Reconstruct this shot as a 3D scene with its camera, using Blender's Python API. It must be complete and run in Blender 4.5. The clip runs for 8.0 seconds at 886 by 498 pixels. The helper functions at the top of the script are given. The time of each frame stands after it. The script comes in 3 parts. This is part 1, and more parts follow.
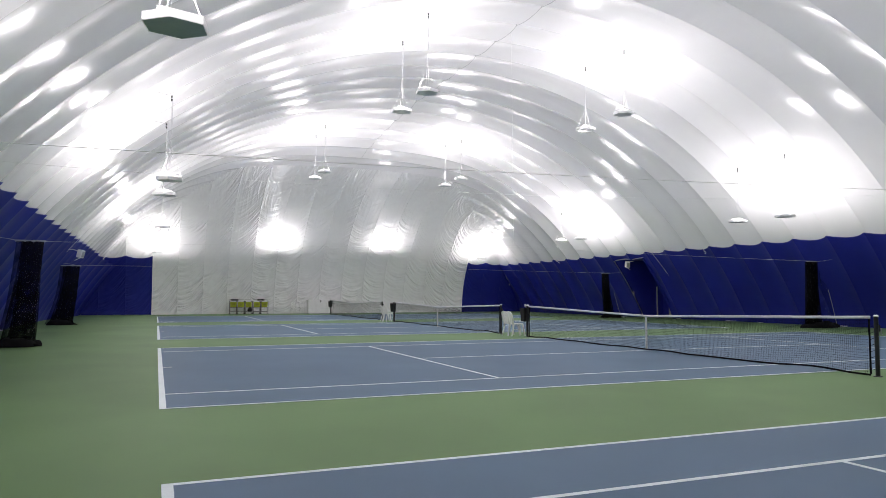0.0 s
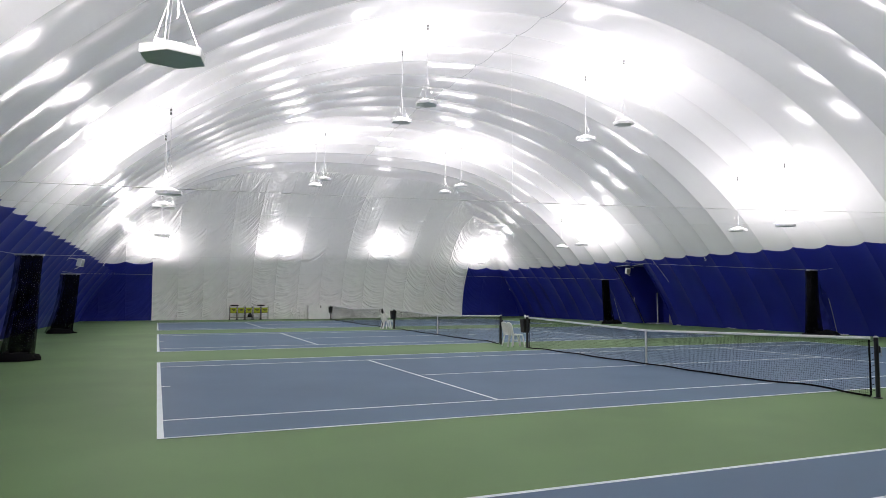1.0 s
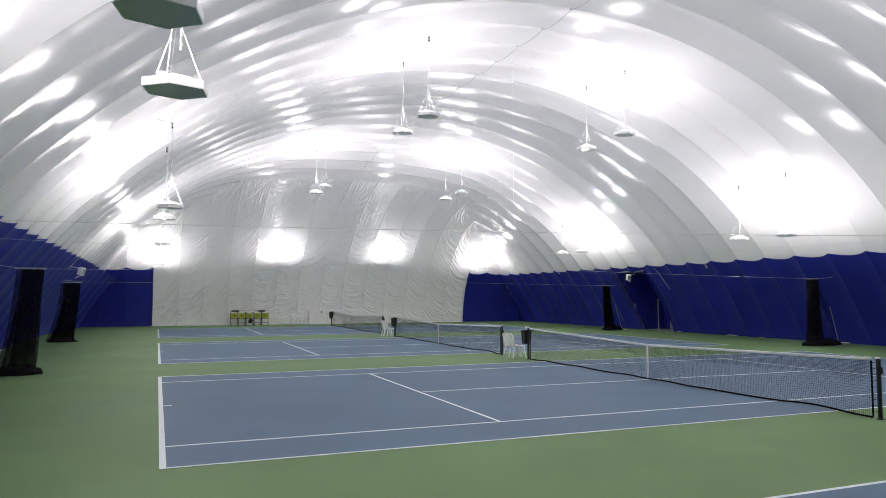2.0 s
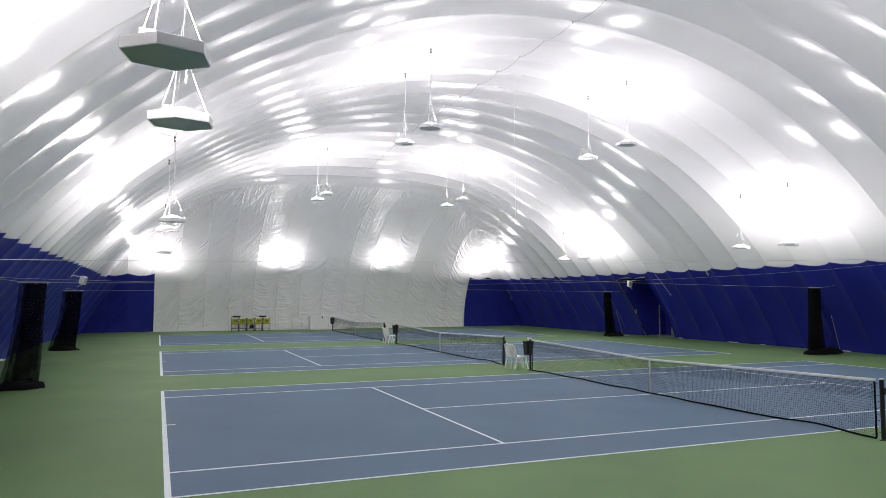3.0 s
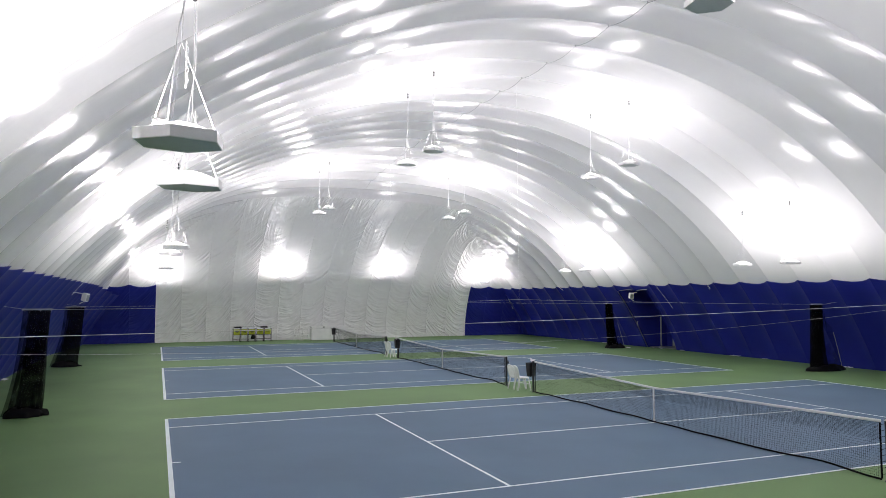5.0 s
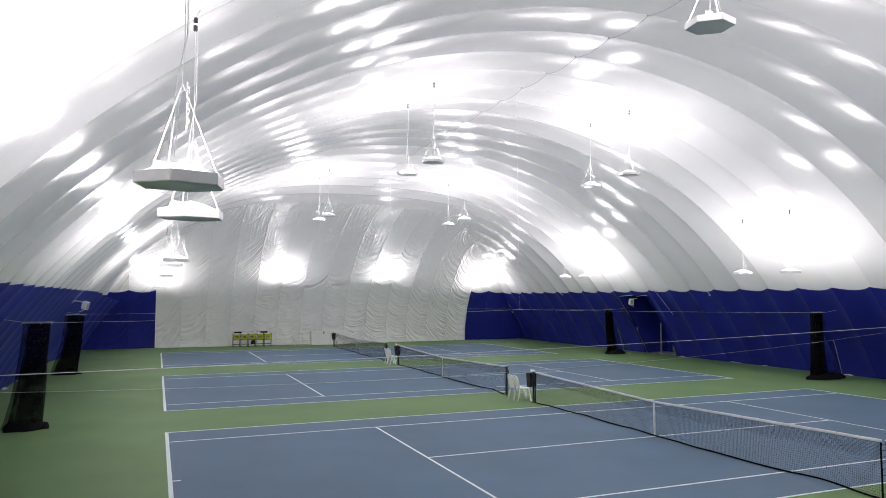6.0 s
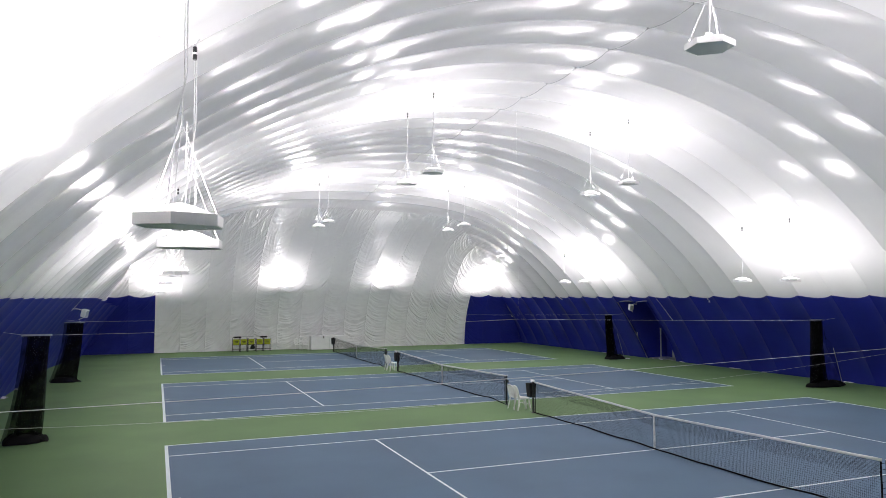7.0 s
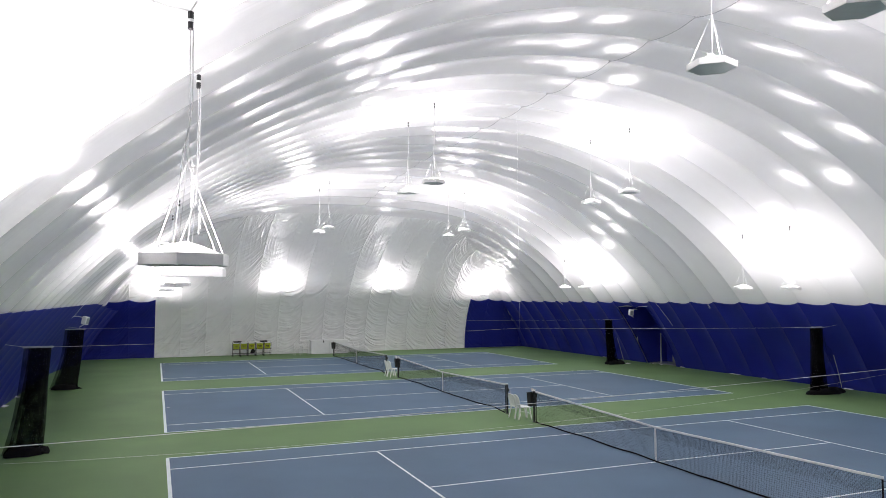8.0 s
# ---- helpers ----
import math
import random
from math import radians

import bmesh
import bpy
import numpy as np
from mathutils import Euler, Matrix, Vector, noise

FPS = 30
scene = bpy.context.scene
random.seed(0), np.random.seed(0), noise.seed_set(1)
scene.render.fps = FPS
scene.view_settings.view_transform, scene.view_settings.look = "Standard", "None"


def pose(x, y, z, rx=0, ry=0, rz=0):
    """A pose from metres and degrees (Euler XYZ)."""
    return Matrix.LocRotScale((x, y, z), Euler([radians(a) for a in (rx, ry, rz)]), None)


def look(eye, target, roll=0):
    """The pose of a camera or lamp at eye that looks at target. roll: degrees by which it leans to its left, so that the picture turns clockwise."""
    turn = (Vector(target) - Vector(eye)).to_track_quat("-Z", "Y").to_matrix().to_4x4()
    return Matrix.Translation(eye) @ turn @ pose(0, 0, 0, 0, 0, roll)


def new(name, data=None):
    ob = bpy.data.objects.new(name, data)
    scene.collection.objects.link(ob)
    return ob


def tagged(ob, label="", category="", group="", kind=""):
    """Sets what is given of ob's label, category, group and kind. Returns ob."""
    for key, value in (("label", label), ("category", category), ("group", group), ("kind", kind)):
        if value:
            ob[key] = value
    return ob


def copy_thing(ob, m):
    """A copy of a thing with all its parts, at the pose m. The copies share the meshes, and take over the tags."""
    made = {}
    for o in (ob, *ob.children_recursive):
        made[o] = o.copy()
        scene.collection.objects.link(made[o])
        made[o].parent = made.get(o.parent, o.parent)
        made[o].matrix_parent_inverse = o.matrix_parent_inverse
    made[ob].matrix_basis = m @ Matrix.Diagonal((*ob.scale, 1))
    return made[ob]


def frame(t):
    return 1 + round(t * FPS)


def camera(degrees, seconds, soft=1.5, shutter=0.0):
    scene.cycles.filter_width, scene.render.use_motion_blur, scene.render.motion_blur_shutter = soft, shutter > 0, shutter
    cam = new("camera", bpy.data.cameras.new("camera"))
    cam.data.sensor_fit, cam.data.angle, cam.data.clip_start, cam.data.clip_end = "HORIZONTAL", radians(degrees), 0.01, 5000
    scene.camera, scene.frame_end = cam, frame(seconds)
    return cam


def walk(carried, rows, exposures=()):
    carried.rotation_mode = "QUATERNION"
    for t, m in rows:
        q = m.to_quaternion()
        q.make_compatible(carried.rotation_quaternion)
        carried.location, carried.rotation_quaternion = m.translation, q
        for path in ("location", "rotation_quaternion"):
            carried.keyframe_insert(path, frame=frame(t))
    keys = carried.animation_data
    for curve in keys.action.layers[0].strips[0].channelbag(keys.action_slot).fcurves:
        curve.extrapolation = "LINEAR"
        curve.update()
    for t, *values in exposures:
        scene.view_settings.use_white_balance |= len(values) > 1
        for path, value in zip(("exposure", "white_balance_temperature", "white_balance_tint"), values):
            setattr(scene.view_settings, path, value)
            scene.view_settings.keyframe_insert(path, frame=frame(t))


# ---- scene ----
cam = camera(64.47, 8.0, soft=0.5)
PATH = [
    (0, (-0.072, -9.698, 1.451), (3.692, -0.457, 2.103), 0.05),
    (0.5, (-0.050, -9.703, 1.632), (3.710, -0.461, 2.289), 0.04),
    (1, (-0.045, -9.708, 1.816), (3.712, -0.464, 2.477), 0.03),
    (1.5, (-0.055, -9.713, 2.000), (3.699, -0.469, 2.665), 0.02),
    (3, (-0.146, -9.728, 2.558), (3.603, -0.482, 3.232), -0.01),
    (3.5, (-0.183, -9.733, 2.743), (3.566, -0.487, 3.420), -0.03),
    (4, (-0.217, -9.738, 2.928), (3.531, -0.492, 3.607), -0.04),
    (4.5, (-0.246, -9.743, 3.112), (3.503, -0.498, 3.792), -0.05),
    (6, (-0.285, -9.758, 3.651), (3.468, -0.515, 4.335), -0.08),
    (6.5, (-0.287, -9.763, 3.825), (3.468, -0.521, 4.510), -0.09),
    (7, (-0.292, -9.768, 3.996), (3.467, -0.527, 4.681), -0.11),
    (7.5, (-0.308, -9.773, 4.164), (3.454, -0.533, 4.848), -0.12),
    (8, (-0.348, -9.778, 4.327), (3.418, -0.540, 5.011), -0.13),
]
walk(cam, [(t, look(eye, target, roll)) for t, eye, target, roll in PATH],
     exposures=[(0, 0.0), (8, 0.0)])

# ---- world and light levels ----
world = bpy.data.worlds.new("world")
scene.world = world
world.use_nodes = True
world.node_tree.nodes["Background"].inputs[0].default_value = (0.02, 0.02, 0.022, 1)
world.node_tree.nodes["Background"].inputs[1].default_value = 1.0
LAMP_WATTS = 274.0
LAMP_COLOUR = (1.0, 0.934, 0.966)


# ---- materials ----
def material(name, colour, rough=0.6, metal=0.0, mottle=0.06, scale=3.0, fine=60.0, bump=0.02, bump_scale=40.0, spec=0.5, dist=0.02):
    """Principled surface with a broad stain, a fine grain and a small relief."""
    m = bpy.data.materials.new(name)
    m.use_nodes = True
    nt = m.node_tree
    b = nt.nodes["Principled BSDF"]
    b.inputs["Roughness"].default_value = rough
    b.inputs["Metallic"].default_value = metal
    b.inputs["Specular IOR Level"].default_value = spec
    tc = nt.nodes.new("ShaderNodeTexCoord")
    mix = None
    value = None
    for s, amount, detail in ((scale, mottle, 4), (fine, mottle * 0.6, 2)):
        n = nt.nodes.new("ShaderNodeTexNoise")
        n.inputs["Scale"].default_value = s
        n.inputs["Detail"].default_value = detail
        nt.links.new(tc.outputs["Object"], n.inputs["Vector"])
        r = nt.nodes.new("ShaderNodeMapRange")
        r.inputs["From Min"].default_value, r.inputs["From Max"].default_value = 0.3, 0.7
        r.inputs["To Min"].default_value, r.inputs["To Max"].default_value = 1 - amount, 1 + amount
        nt.links.new(n.outputs["Fac"], r.inputs["Value"])
        if value is None:
            value = r.outputs["Result"]
        else:
            mul = nt.nodes.new("ShaderNodeMath")
            mul.operation = "MULTIPLY"
            nt.links.new(value, mul.inputs[0])
            nt.links.new(r.outputs["Result"], mul.inputs[1])
            value = mul.outputs[0]
    hsv = nt.nodes.new("ShaderNodeHueSaturation")
    hsv.inputs["Color"].default_value = (*colour, 1)
    nt.links.new(value, hsv.inputs["Value"])
    nt.links.new(hsv.outputs["Color"], b.inputs["Base Color"])
    if bump:
        n = nt.nodes.new("ShaderNodeTexNoise")
        n.inputs["Scale"].default_value = bump_scale
        n.inputs["Detail"].default_value = 3
        nt.links.new(tc.outputs["Object"], n.inputs["Vector"])
        bp = nt.nodes.new("ShaderNodeBump")
        bp.inputs["Strength"].default_value = bump
        bp.inputs["Distance"].default_value = dist
        nt.links.new(n.outputs["Fac"], bp.inputs["Height"])
        nt.links.new(bp.outputs["Normal"], b.inputs["Normal"])
    return m


M_MEMBRANE = material("white vinyl membrane", (0.955, 0.948, 0.955), 0.2, spec=0.42, mottle=0.015, scale=0.7, bump=0.12, bump_scale=5.0, dist=0.03)
M_ENDWALL = material("white vinyl end wall", (0.96, 0.96, 0.955), 0.33, mottle=0.02, scale=0.9, bump=0)
M_BLUE = material("blue vinyl banner", (0.015, 0.022, 0.25), 0.5, spec=0.3, mottle=0.1, scale=0.9, bump=0.3, bump_scale=2.0, dist=0.05)
M_BLUE_END = material("blue vinyl end banner", (0.016, 0.023, 0.24), 0.4, spec=0.3, mottle=0.1, scale=0.9, bump=0.3, bump_scale=2.0, dist=0.05)
M_GREEN = material("green acrylic floor", (0.15, 0.258, 0.101), 0.62, mottle=0.1, scale=0.35, fine=220, bump=0.15, bump_scale=260, dist=0.002, spec=0.3)
M_COURT = material("blue acrylic court", (0.104, 0.176, 0.27), 0.6, mottle=0.09, scale=0.4, fine=220, bump=0.15, bump_scale=260, dist=0.002, spec=0.32)
M_LINE = material("white line paint", (0.86, 0.94, 0.95), 0.55, mottle=0.05, scale=2, fine=90, bump=0.1, bump_scale=200, dist=0.002)
M_BLACK = material("black painted steel", (0.012, 0.014, 0.016), 0.4, mottle=0.15, scale=8)
M_NET = material("black net cord", (0.006, 0.006, 0.007), 0.9, mottle=0.1, spec=0.15)
M_TAPE = material("white canvas tape", (0.86, 0.86, 0.86), 0.75, mottle=0.06, scale=4, bump=0.15, bump_scale=90)
M_PLASTIC = material("white resin", (0.93, 0.93, 0.92), 0.4, mottle=0.03, scale=5)
M_LAMP = material("white lamp enamel", (0.94, 0.94, 0.94), 0.38, mottle=0.03, scale=6)
M_STEEL = material("galvanised steel", (0.5, 0.51, 0.52), 0.38, metal=0.9, mottle=0.1, scale=20)
M_ROPE = material("white rope", (0.86, 0.86, 0.85), 0.8, mottle=0.08, scale=30)
M_DARKCORD = material("grey wire", (0.42, 0.42, 0.43), 0.6, mottle=0.1, scale=30)
M_YELLOW = material("yellow plastic crate", (0.55, 0.6, 0.03), 0.45, mottle=0.06, scale=8)
M_BOX = material("white painted box", (0.93, 0.93, 0.92), 0.5, mottle=0.04, scale=3)
M_RUBBER = material("black rubber", (0.012, 0.012, 0.013), 0.7, mottle=0.1)
M_CORD = material("pale lamp cord", (0.72, 0.72, 0.72), 0.8, mottle=0.08, scale=30)
M_PLATE = material("grey lamp base", (0.5, 0.55, 0.55), 0.28, mottle=0.04, scale=6)
M_DOOR = material("grey door panel", (0.34, 0.36, 0.36), 0.5, mottle=0.08, scale=2)


class Relief:
    """Small helpers that chain math and noise nodes into one bump of a material."""

    def __init__(self, m):
        self.nt = m.node_tree
        self.bsdf = self.nt.nodes["Principled BSDF"]
        self.place = self.nt.nodes.new("ShaderNodeTexCoord").outputs["Object"]
        sep = self.nt.nodes.new("ShaderNodeSeparateXYZ")
        self.nt.links.new(self.place, sep.inputs[0])
        self.x, self.y, self.z = sep.outputs["X"], sep.outputs["Y"], sep.outputs["Z"]

    def calc(self, op, *ins):
        n = self.nt.nodes.new("ShaderNodeMath")
        n.operation = op
        for i, v in enumerate(ins):
            if isinstance(v, (int, float)):
                n.inputs[i].default_value = v
            else:
                self.nt.links.new(v, n.inputs[i])
        return n.outputs[0]

    def ramp(self, v, a, b, lo=0.0, hi=1.0):
        n = self.nt.nodes.new("ShaderNodeMapRange")
        n.inputs["From Min"].default_value, n.inputs["From Max"].default_value = a, b
        n.inputs["To Min"].default_value, n.inputs["To Max"].default_value = lo, hi
        self.nt.links.new(v, n.inputs["Value"])
        return n.outputs["Result"]

    def noise(self, scale, stretch=(1, 1, 1), detail=2, at=None):
        mp = self.nt.nodes.new("ShaderNodeMapping")
        mp.inputs["Scale"].default_value = stretch
        self.nt.links.new(at or self.place, mp.inputs["Vector"])
        n = self.nt.nodes.new("ShaderNodeTexNoise")
        n.inputs["Scale"].default_value = scale
        n.inputs["Detail"].default_value = detail
        self.nt.links.new(mp.outputs["Vector"], n.inputs["Vector"])
        return n.outputs["Fac"]

    def vector(self, x, y, z):
        n = self.nt.nodes.new("ShaderNodeCombineXYZ")
        for i, v in enumerate((x, y, z)):
            if isinstance(v, (int, float)):
                n.inputs[i].default_value = v
            else:
                self.nt.links.new(v, n.inputs[i])
        return n.outputs[0]

    def fold(self, v):
        """Sharp-edged folds out of a smooth noise."""
        return self.calc("SUBTRACT", 1.0, self.calc("MINIMUM", self.calc("MULTIPLY", self.calc("ABSOLUTE", self.calc("SUBTRACT", v, 0.5)), 5.0), 1.0))

    def bump(self, height, distance, strength=1.0):
        n = self.nt.nodes.new("ShaderNodeBump")
        n.inputs["Strength"].default_value = strength
        n.inputs["Distance"].default_value = distance
        self.nt.links.new(height, n.inputs["Height"])
        self.nt.links.new(n.outputs["Normal"], self.bsdf.inputs["Normal"])


def drape(m, start, pitch, distance, slack):
    """Slack folds hung between the seams of each panel, and crinkles gathered under the upper seam."""
    r = Relief(m)
    c = r.calc
    run = c("DIVIDE", c("SUBTRACT", r.x, start), pitch)
    f = c("FRACT", run)
    each = r.nt.nodes.new("ShaderNodeTexWhiteNoise")
    each.noise_dimensions = "1D"
    r.nt.links.new(c("FLOOR", run), each.inputs["W"])
    lean = c("ADD", r.ramp(r.x, 0.0, 24.0, 1.9, -1.3), c("SUBTRACT", c("MULTIPLY", each.outputs["Value"], 1.2), 0.6))
    bow = c("MULTIPLY", c("MULTIPLY", f, c("SUBTRACT", 1.0, f)), slack)
    across = c("SUBTRACT", c("ADD", r.z, bow), c("MULTIPLY", f, lean))
    at = r.vector(c("ADD", c("MULTIPLY", r.x, 0.42), c("MULTIPLY", each.outputs["Value"], 40.0)), 0.0, c("MULTIPLY", across, 2.7))
    wide = r.fold(r.noise(0.9, detail=1, at=at))
    thin = r.fold(r.noise(2.3, detail=1, at=at))
    size = r.ramp(r.noise(0.55, detail=2), 0.38, 0.64, 0.28, 1.0)
    foot = r.ramp(r.z, 0.5, 7.5, 1.0, 0.5)
    folds = c("MULTIPLY", c("MULTIPLY", c("ADD", c("MULTIPLY", wide, 1.0), c("MULTIPLY", thin, 0.4)), size), foot)
    crinkle = c("MULTIPLY", r.fold(r.noise(1.5, (2.2, 0.3, 0.2), 1)), 0.22)
    gather = c("MULTIPLY", crinkle, r.ramp(r.z, 5.2, 9.0, 0.0, 1.0))
    seam = c("MULTIPLY", c("POWER", c("ABSOLUTE", c("SUBTRACT", c("MULTIPLY", f, 2.0), 1.0)), 30.0), 0.2)
    r.bump(c("ADD", c("ADD", folds, gather), seam), distance)


def crimp(m, start, pitch, distance):
    """Soft puckers on both sides of each rib, long shallow creases along the arch, and tucks where the dome meets the end wall."""
    r = Relief(m)
    c = r.calc
    f = c("FRACT", c("DIVIDE", c("SUBTRACT", r.y, start), pitch))
    edge = c("POWER", c("ABSOLUTE", c("SUBTRACT", c("MULTIPLY", f, 2.0), 1.0)), 3.0)
    pucker = c("MULTIPLY", c("MULTIPLY", r.noise(2.6, (1, 0.22, 1), 2), edge), r.ramp(r.noise(0.3), 0.42, 0.6, 0.15, 1.0))
    crease = c("MULTIPLY", r.noise(1.0, (0.25, 2.4, 0.25), 2), 0.3)
    tuck = c("MULTIPLY", r.fold(r.noise(1.3, (1.5, 0.35, 1.5), 2)), r.ramp(r.y, 33.5, 38.0, 0.0, 0.55))
    r.bump(c("ADD", c("ADD", pucker, crease), tuck), distance)


crimp(M_MEMBRANE, 10.6, 1.77, 0.035)
crimp(M_BLUE, 10.6, 1.77, 0.03)
drape(M_BLUE_END, -0.37, 1.745, 0.06, 1.2)
drape(M_ENDWALL, -0.37, 1.745, 0.1, 1.5)


def lens_material():
    m = bpy.data.materials.new("glowing lamp lens")
    m.use_nodes = True
    b = m.node_tree.nodes["Principled BSDF"]
    b.inputs["Base Color"].default_value = (0.8, 0.8, 0.8, 1)
    b.inputs["Emission Color"].default_value = (*LAMP_COLOUR, 1)
    b.inputs["Emission Strength"].default_value = 3.0
    return m


M_LENS = lens_material()


def gauze_material(name, low, high):
    """Knotted net cloth: part of the light passes between its cords."""
    m = bpy.data.materials.new(name)
    m.use_nodes = True
    nt = m.node_tree
    b = nt.nodes["Principled BSDF"]
    b.inputs["Base Color"].default_value = (0.006, 0.006, 0.008, 1)
    b.inputs["Roughness"].default_value = 0.9
    b.inputs["Specular IOR Level"].default_value = 0.15
    tc = nt.nodes.new("ShaderNodeTexCoord")
    n = nt.nodes.new("ShaderNodeTexNoise")
    n.inputs["Scale"].default_value = 2.5
    nt.links.new(tc.outputs["Object"], n.inputs["Vector"])
    r = nt.nodes.new("ShaderNodeMapRange")
    r.inputs["From Min"].default_value, r.inputs["From Max"].default_value = 0.3, 0.7
    r.inputs["To Min"].default_value, r.inputs["To Max"].default_value = low, high
    nt.links.new(n.outputs["Fac"], r.inputs["Value"])
    nt.links.new(r.outputs["Result"], b.inputs["Alpha"])
    return m


M_GAUZE = gauze_material("black net gauze", 0.42, 0.8)
M_SHEER = gauze_material("sheer black net", 0.1, 0.4)


# ---- mesh helpers ----
class Shape:
    """Collects vertices and faces of one mesh."""

    def __init__(self):
        self.v, self.f = [], []

    def add(self, verts, faces):
        n = len(self.v)
        self.v += [tuple(p) for p in verts]
        self.f += [tuple(i + n for i in face) for face in faces]
        return self

    def box(self, c, s, m=None):
        x, y, z = (k / 2 for k in s)
        pts = [Vector((sx * x, sy * y, sz * z)) for sx in (-1, 1) for sy in (-1, 1) for sz in (-1, 1)]
        if m is not None:
            pts = [m @ p for p in pts]
        return self.add([p + Vector(c) for p in pts],
                        [(0, 1, 3, 2), (4, 6, 7, 5), (0, 4, 5, 1), (2, 3, 7, 6), (0, 2, 6, 4), (1, 5, 7, 3)])

    def tube(self, path, r, n=6, closed=False):
        """A round bar along a list of points; r may be one number or one for each point."""
        pts = [Vector(p) for p in path]
        k = len(pts)
        rs = r if isinstance(r, (list, tuple)) else [r] * k
        verts, faces = [], []
        for i, p in enumerate(pts):
            d = (pts[(i + 1) % k] - pts[i - 1]) if closed else pts[min(i + 1, k - 1)] - pts[max(i - 1, 0)]
            d = d.normalized() if d.length > 1e-9 else Vector((0, 0, 1))
            a = d.orthogonal() if abs(d.z) > 0.99 else d.cross(Vector((0, 0, 1)))
            a = a.normalized() if abs(d.z) <= 0.99 else Vector((1, 0, 0))
            b = d.cross(a).normalized()
            for j in range(n):
                w = 2 * math.pi * j / n
                verts.append(p + rs[i] * (math.cos(w) * a + math.sin(w) * b))
        for i in range(k if closed else k - 1):
            for j in range(n):
                q, jj = (i + 1) % k, (j + 1) % n
                faces.append((i * n + j, i * n + jj, q * n + jj, q * n + j))
        if not closed:
            faces.append(tuple(range(n))[::-1])
            faces.append(tuple((k - 1) * n + j for j in range(n)))
        return self.add(verts, faces)

    def prism(self, outline, z0, z1, m=None):
        """A flat outline raised from z0 to z1."""
        n = len(outline)
        pts = [Vector((x, y, z0)) for x, y in outline] + [Vector((x, y, z1)) for x, y in outline]
        if m is not None:
            pts = [m @ p for p in pts]
        return self.add(pts, [tuple(range(n))[::-1], tuple(range(n, 2 * n))] + [(i, (i + 1) % n, n + (i + 1) % n, n + i) for i in range(n)])

    def sheet(self, rows):
        """A quad sheet from rows of points."""
        w = len(rows[0])
        return self.add([p for row in rows for p in row],
                        [(i * w + j, i * w + j + 1, (i + 1) * w + j + 1, (i + 1) * w + j) for i in range(len(rows) - 1) for j in range(w - 1)])

    def mesh(self, name, mat, smooth=False, bevel=0.0):
        me = bpy.data.meshes.new(name)
        me.from_pydata(self.v, [], self.f)
        if bevel:
            bm = bmesh.new()
            bm.from_mesh(me)
            bmesh.ops.bevel(bm, geom=bm.edges[:], offset=bevel, segments=2, affect="EDGES", clamp_overlap=True)
            bm.to_mesh(me)
            bm.free()
        me.materials.append(mat)
        if smooth:
            me.polygons.foreach_set("use_smooth", [True] * len(me.polygons))
        me.update()
        return me


def part(name, shape, mat, parent=None, label="", smooth=False, bevel=0.0):
    """One mesh object, under a thing where a parent is given."""
    ob = new(name, shape.mesh(name, mat, smooth, bevel))
    if parent is not None:
        ob.parent = parent
    return tagged(ob, label=label)


def thing(name, m, label, category, group="", kind=""):
    ob = new(name)
    ob.empty_display_size = 0.2
    ob.matrix_basis = m
    return tagged(ob, label, category, group, kind)


def sag(a, b, drop, n=12):
    """Points of a slack line between two points."""
    a, b = Vector(a), Vector(b)
    return [a.lerp(b, i / n) - Vector((0, 0, drop * 4 * (i / n) * (1 - i / n))) for i in range(n + 1)]


# ---- the dome: numbers ----
COURT_W, COURT_L, HALF_NET = 10.97, 23.77, 11.885
MID_X, HALF, RISE = 11.885, 17.9, 11.25
Y_NEAR, Y_FAR = -19.5, 45.5
RADIUS = (HALF * HALF + RISE * RISE) / (2 * RISE)
SINK = RADIUS - RISE
PITCH, RIB_Y = 1.77, 10.6
END_PITCH, END_X = 1.745, -0.37
CREASE_Y = 35.4
BULGE, END_BULGE, PUFF = 0.1, 0.045, 2.1
END_RISE = 11.0


def arc(off):
    return math.sqrt(max(RADIUS * RADIUS - off * off, SINK * SINK)) - SINK


def arc_off(z):
    return math.sqrt(RADIUS * RADIUS - (z + SINK) ** 2)


def end_in(z):
    """How far the end wall leans in at a height."""
    return HALF * (1 - math.sqrt(1 - (z / END_RISE) ** 2))


def end_height(y):
    if y > MID_Y:
        off, gap = y - (Y_FAR - HALF), 35.0 - y
    else:
        off, gap = (Y_NEAR + HALF) - y, y + 9.0
    z = END_RISE * math.sqrt(max(1 - (max(off, 0.0) / HALF) ** 2, 0.0))
    return z + (1.2 * (gap / 10) ** 2 if gap > 0 else 0.0)


MID_Y = (Y_NEAR + Y_FAR) / 2


def roof(x, y):
    """Height of the smooth dome over a place."""
    a, b = arc(x - MID_X), end_height(y)
    low = min(a, b)
    k = 2.0 * min(1.0, max(low - 4, 0) / 4) + 1e-6
    h = max(k - abs(a - b), 0) / k
    return low - h * h * k / 4


def bay(v, start, pitch):
    f = ((v - start) / pitch) % 1.0
    return 1 - abs(2 * f - 1) ** PUFF


def on_end(x, y):
    return (y > CREASE_Y and end_height(y) < arc(x - MID_X))


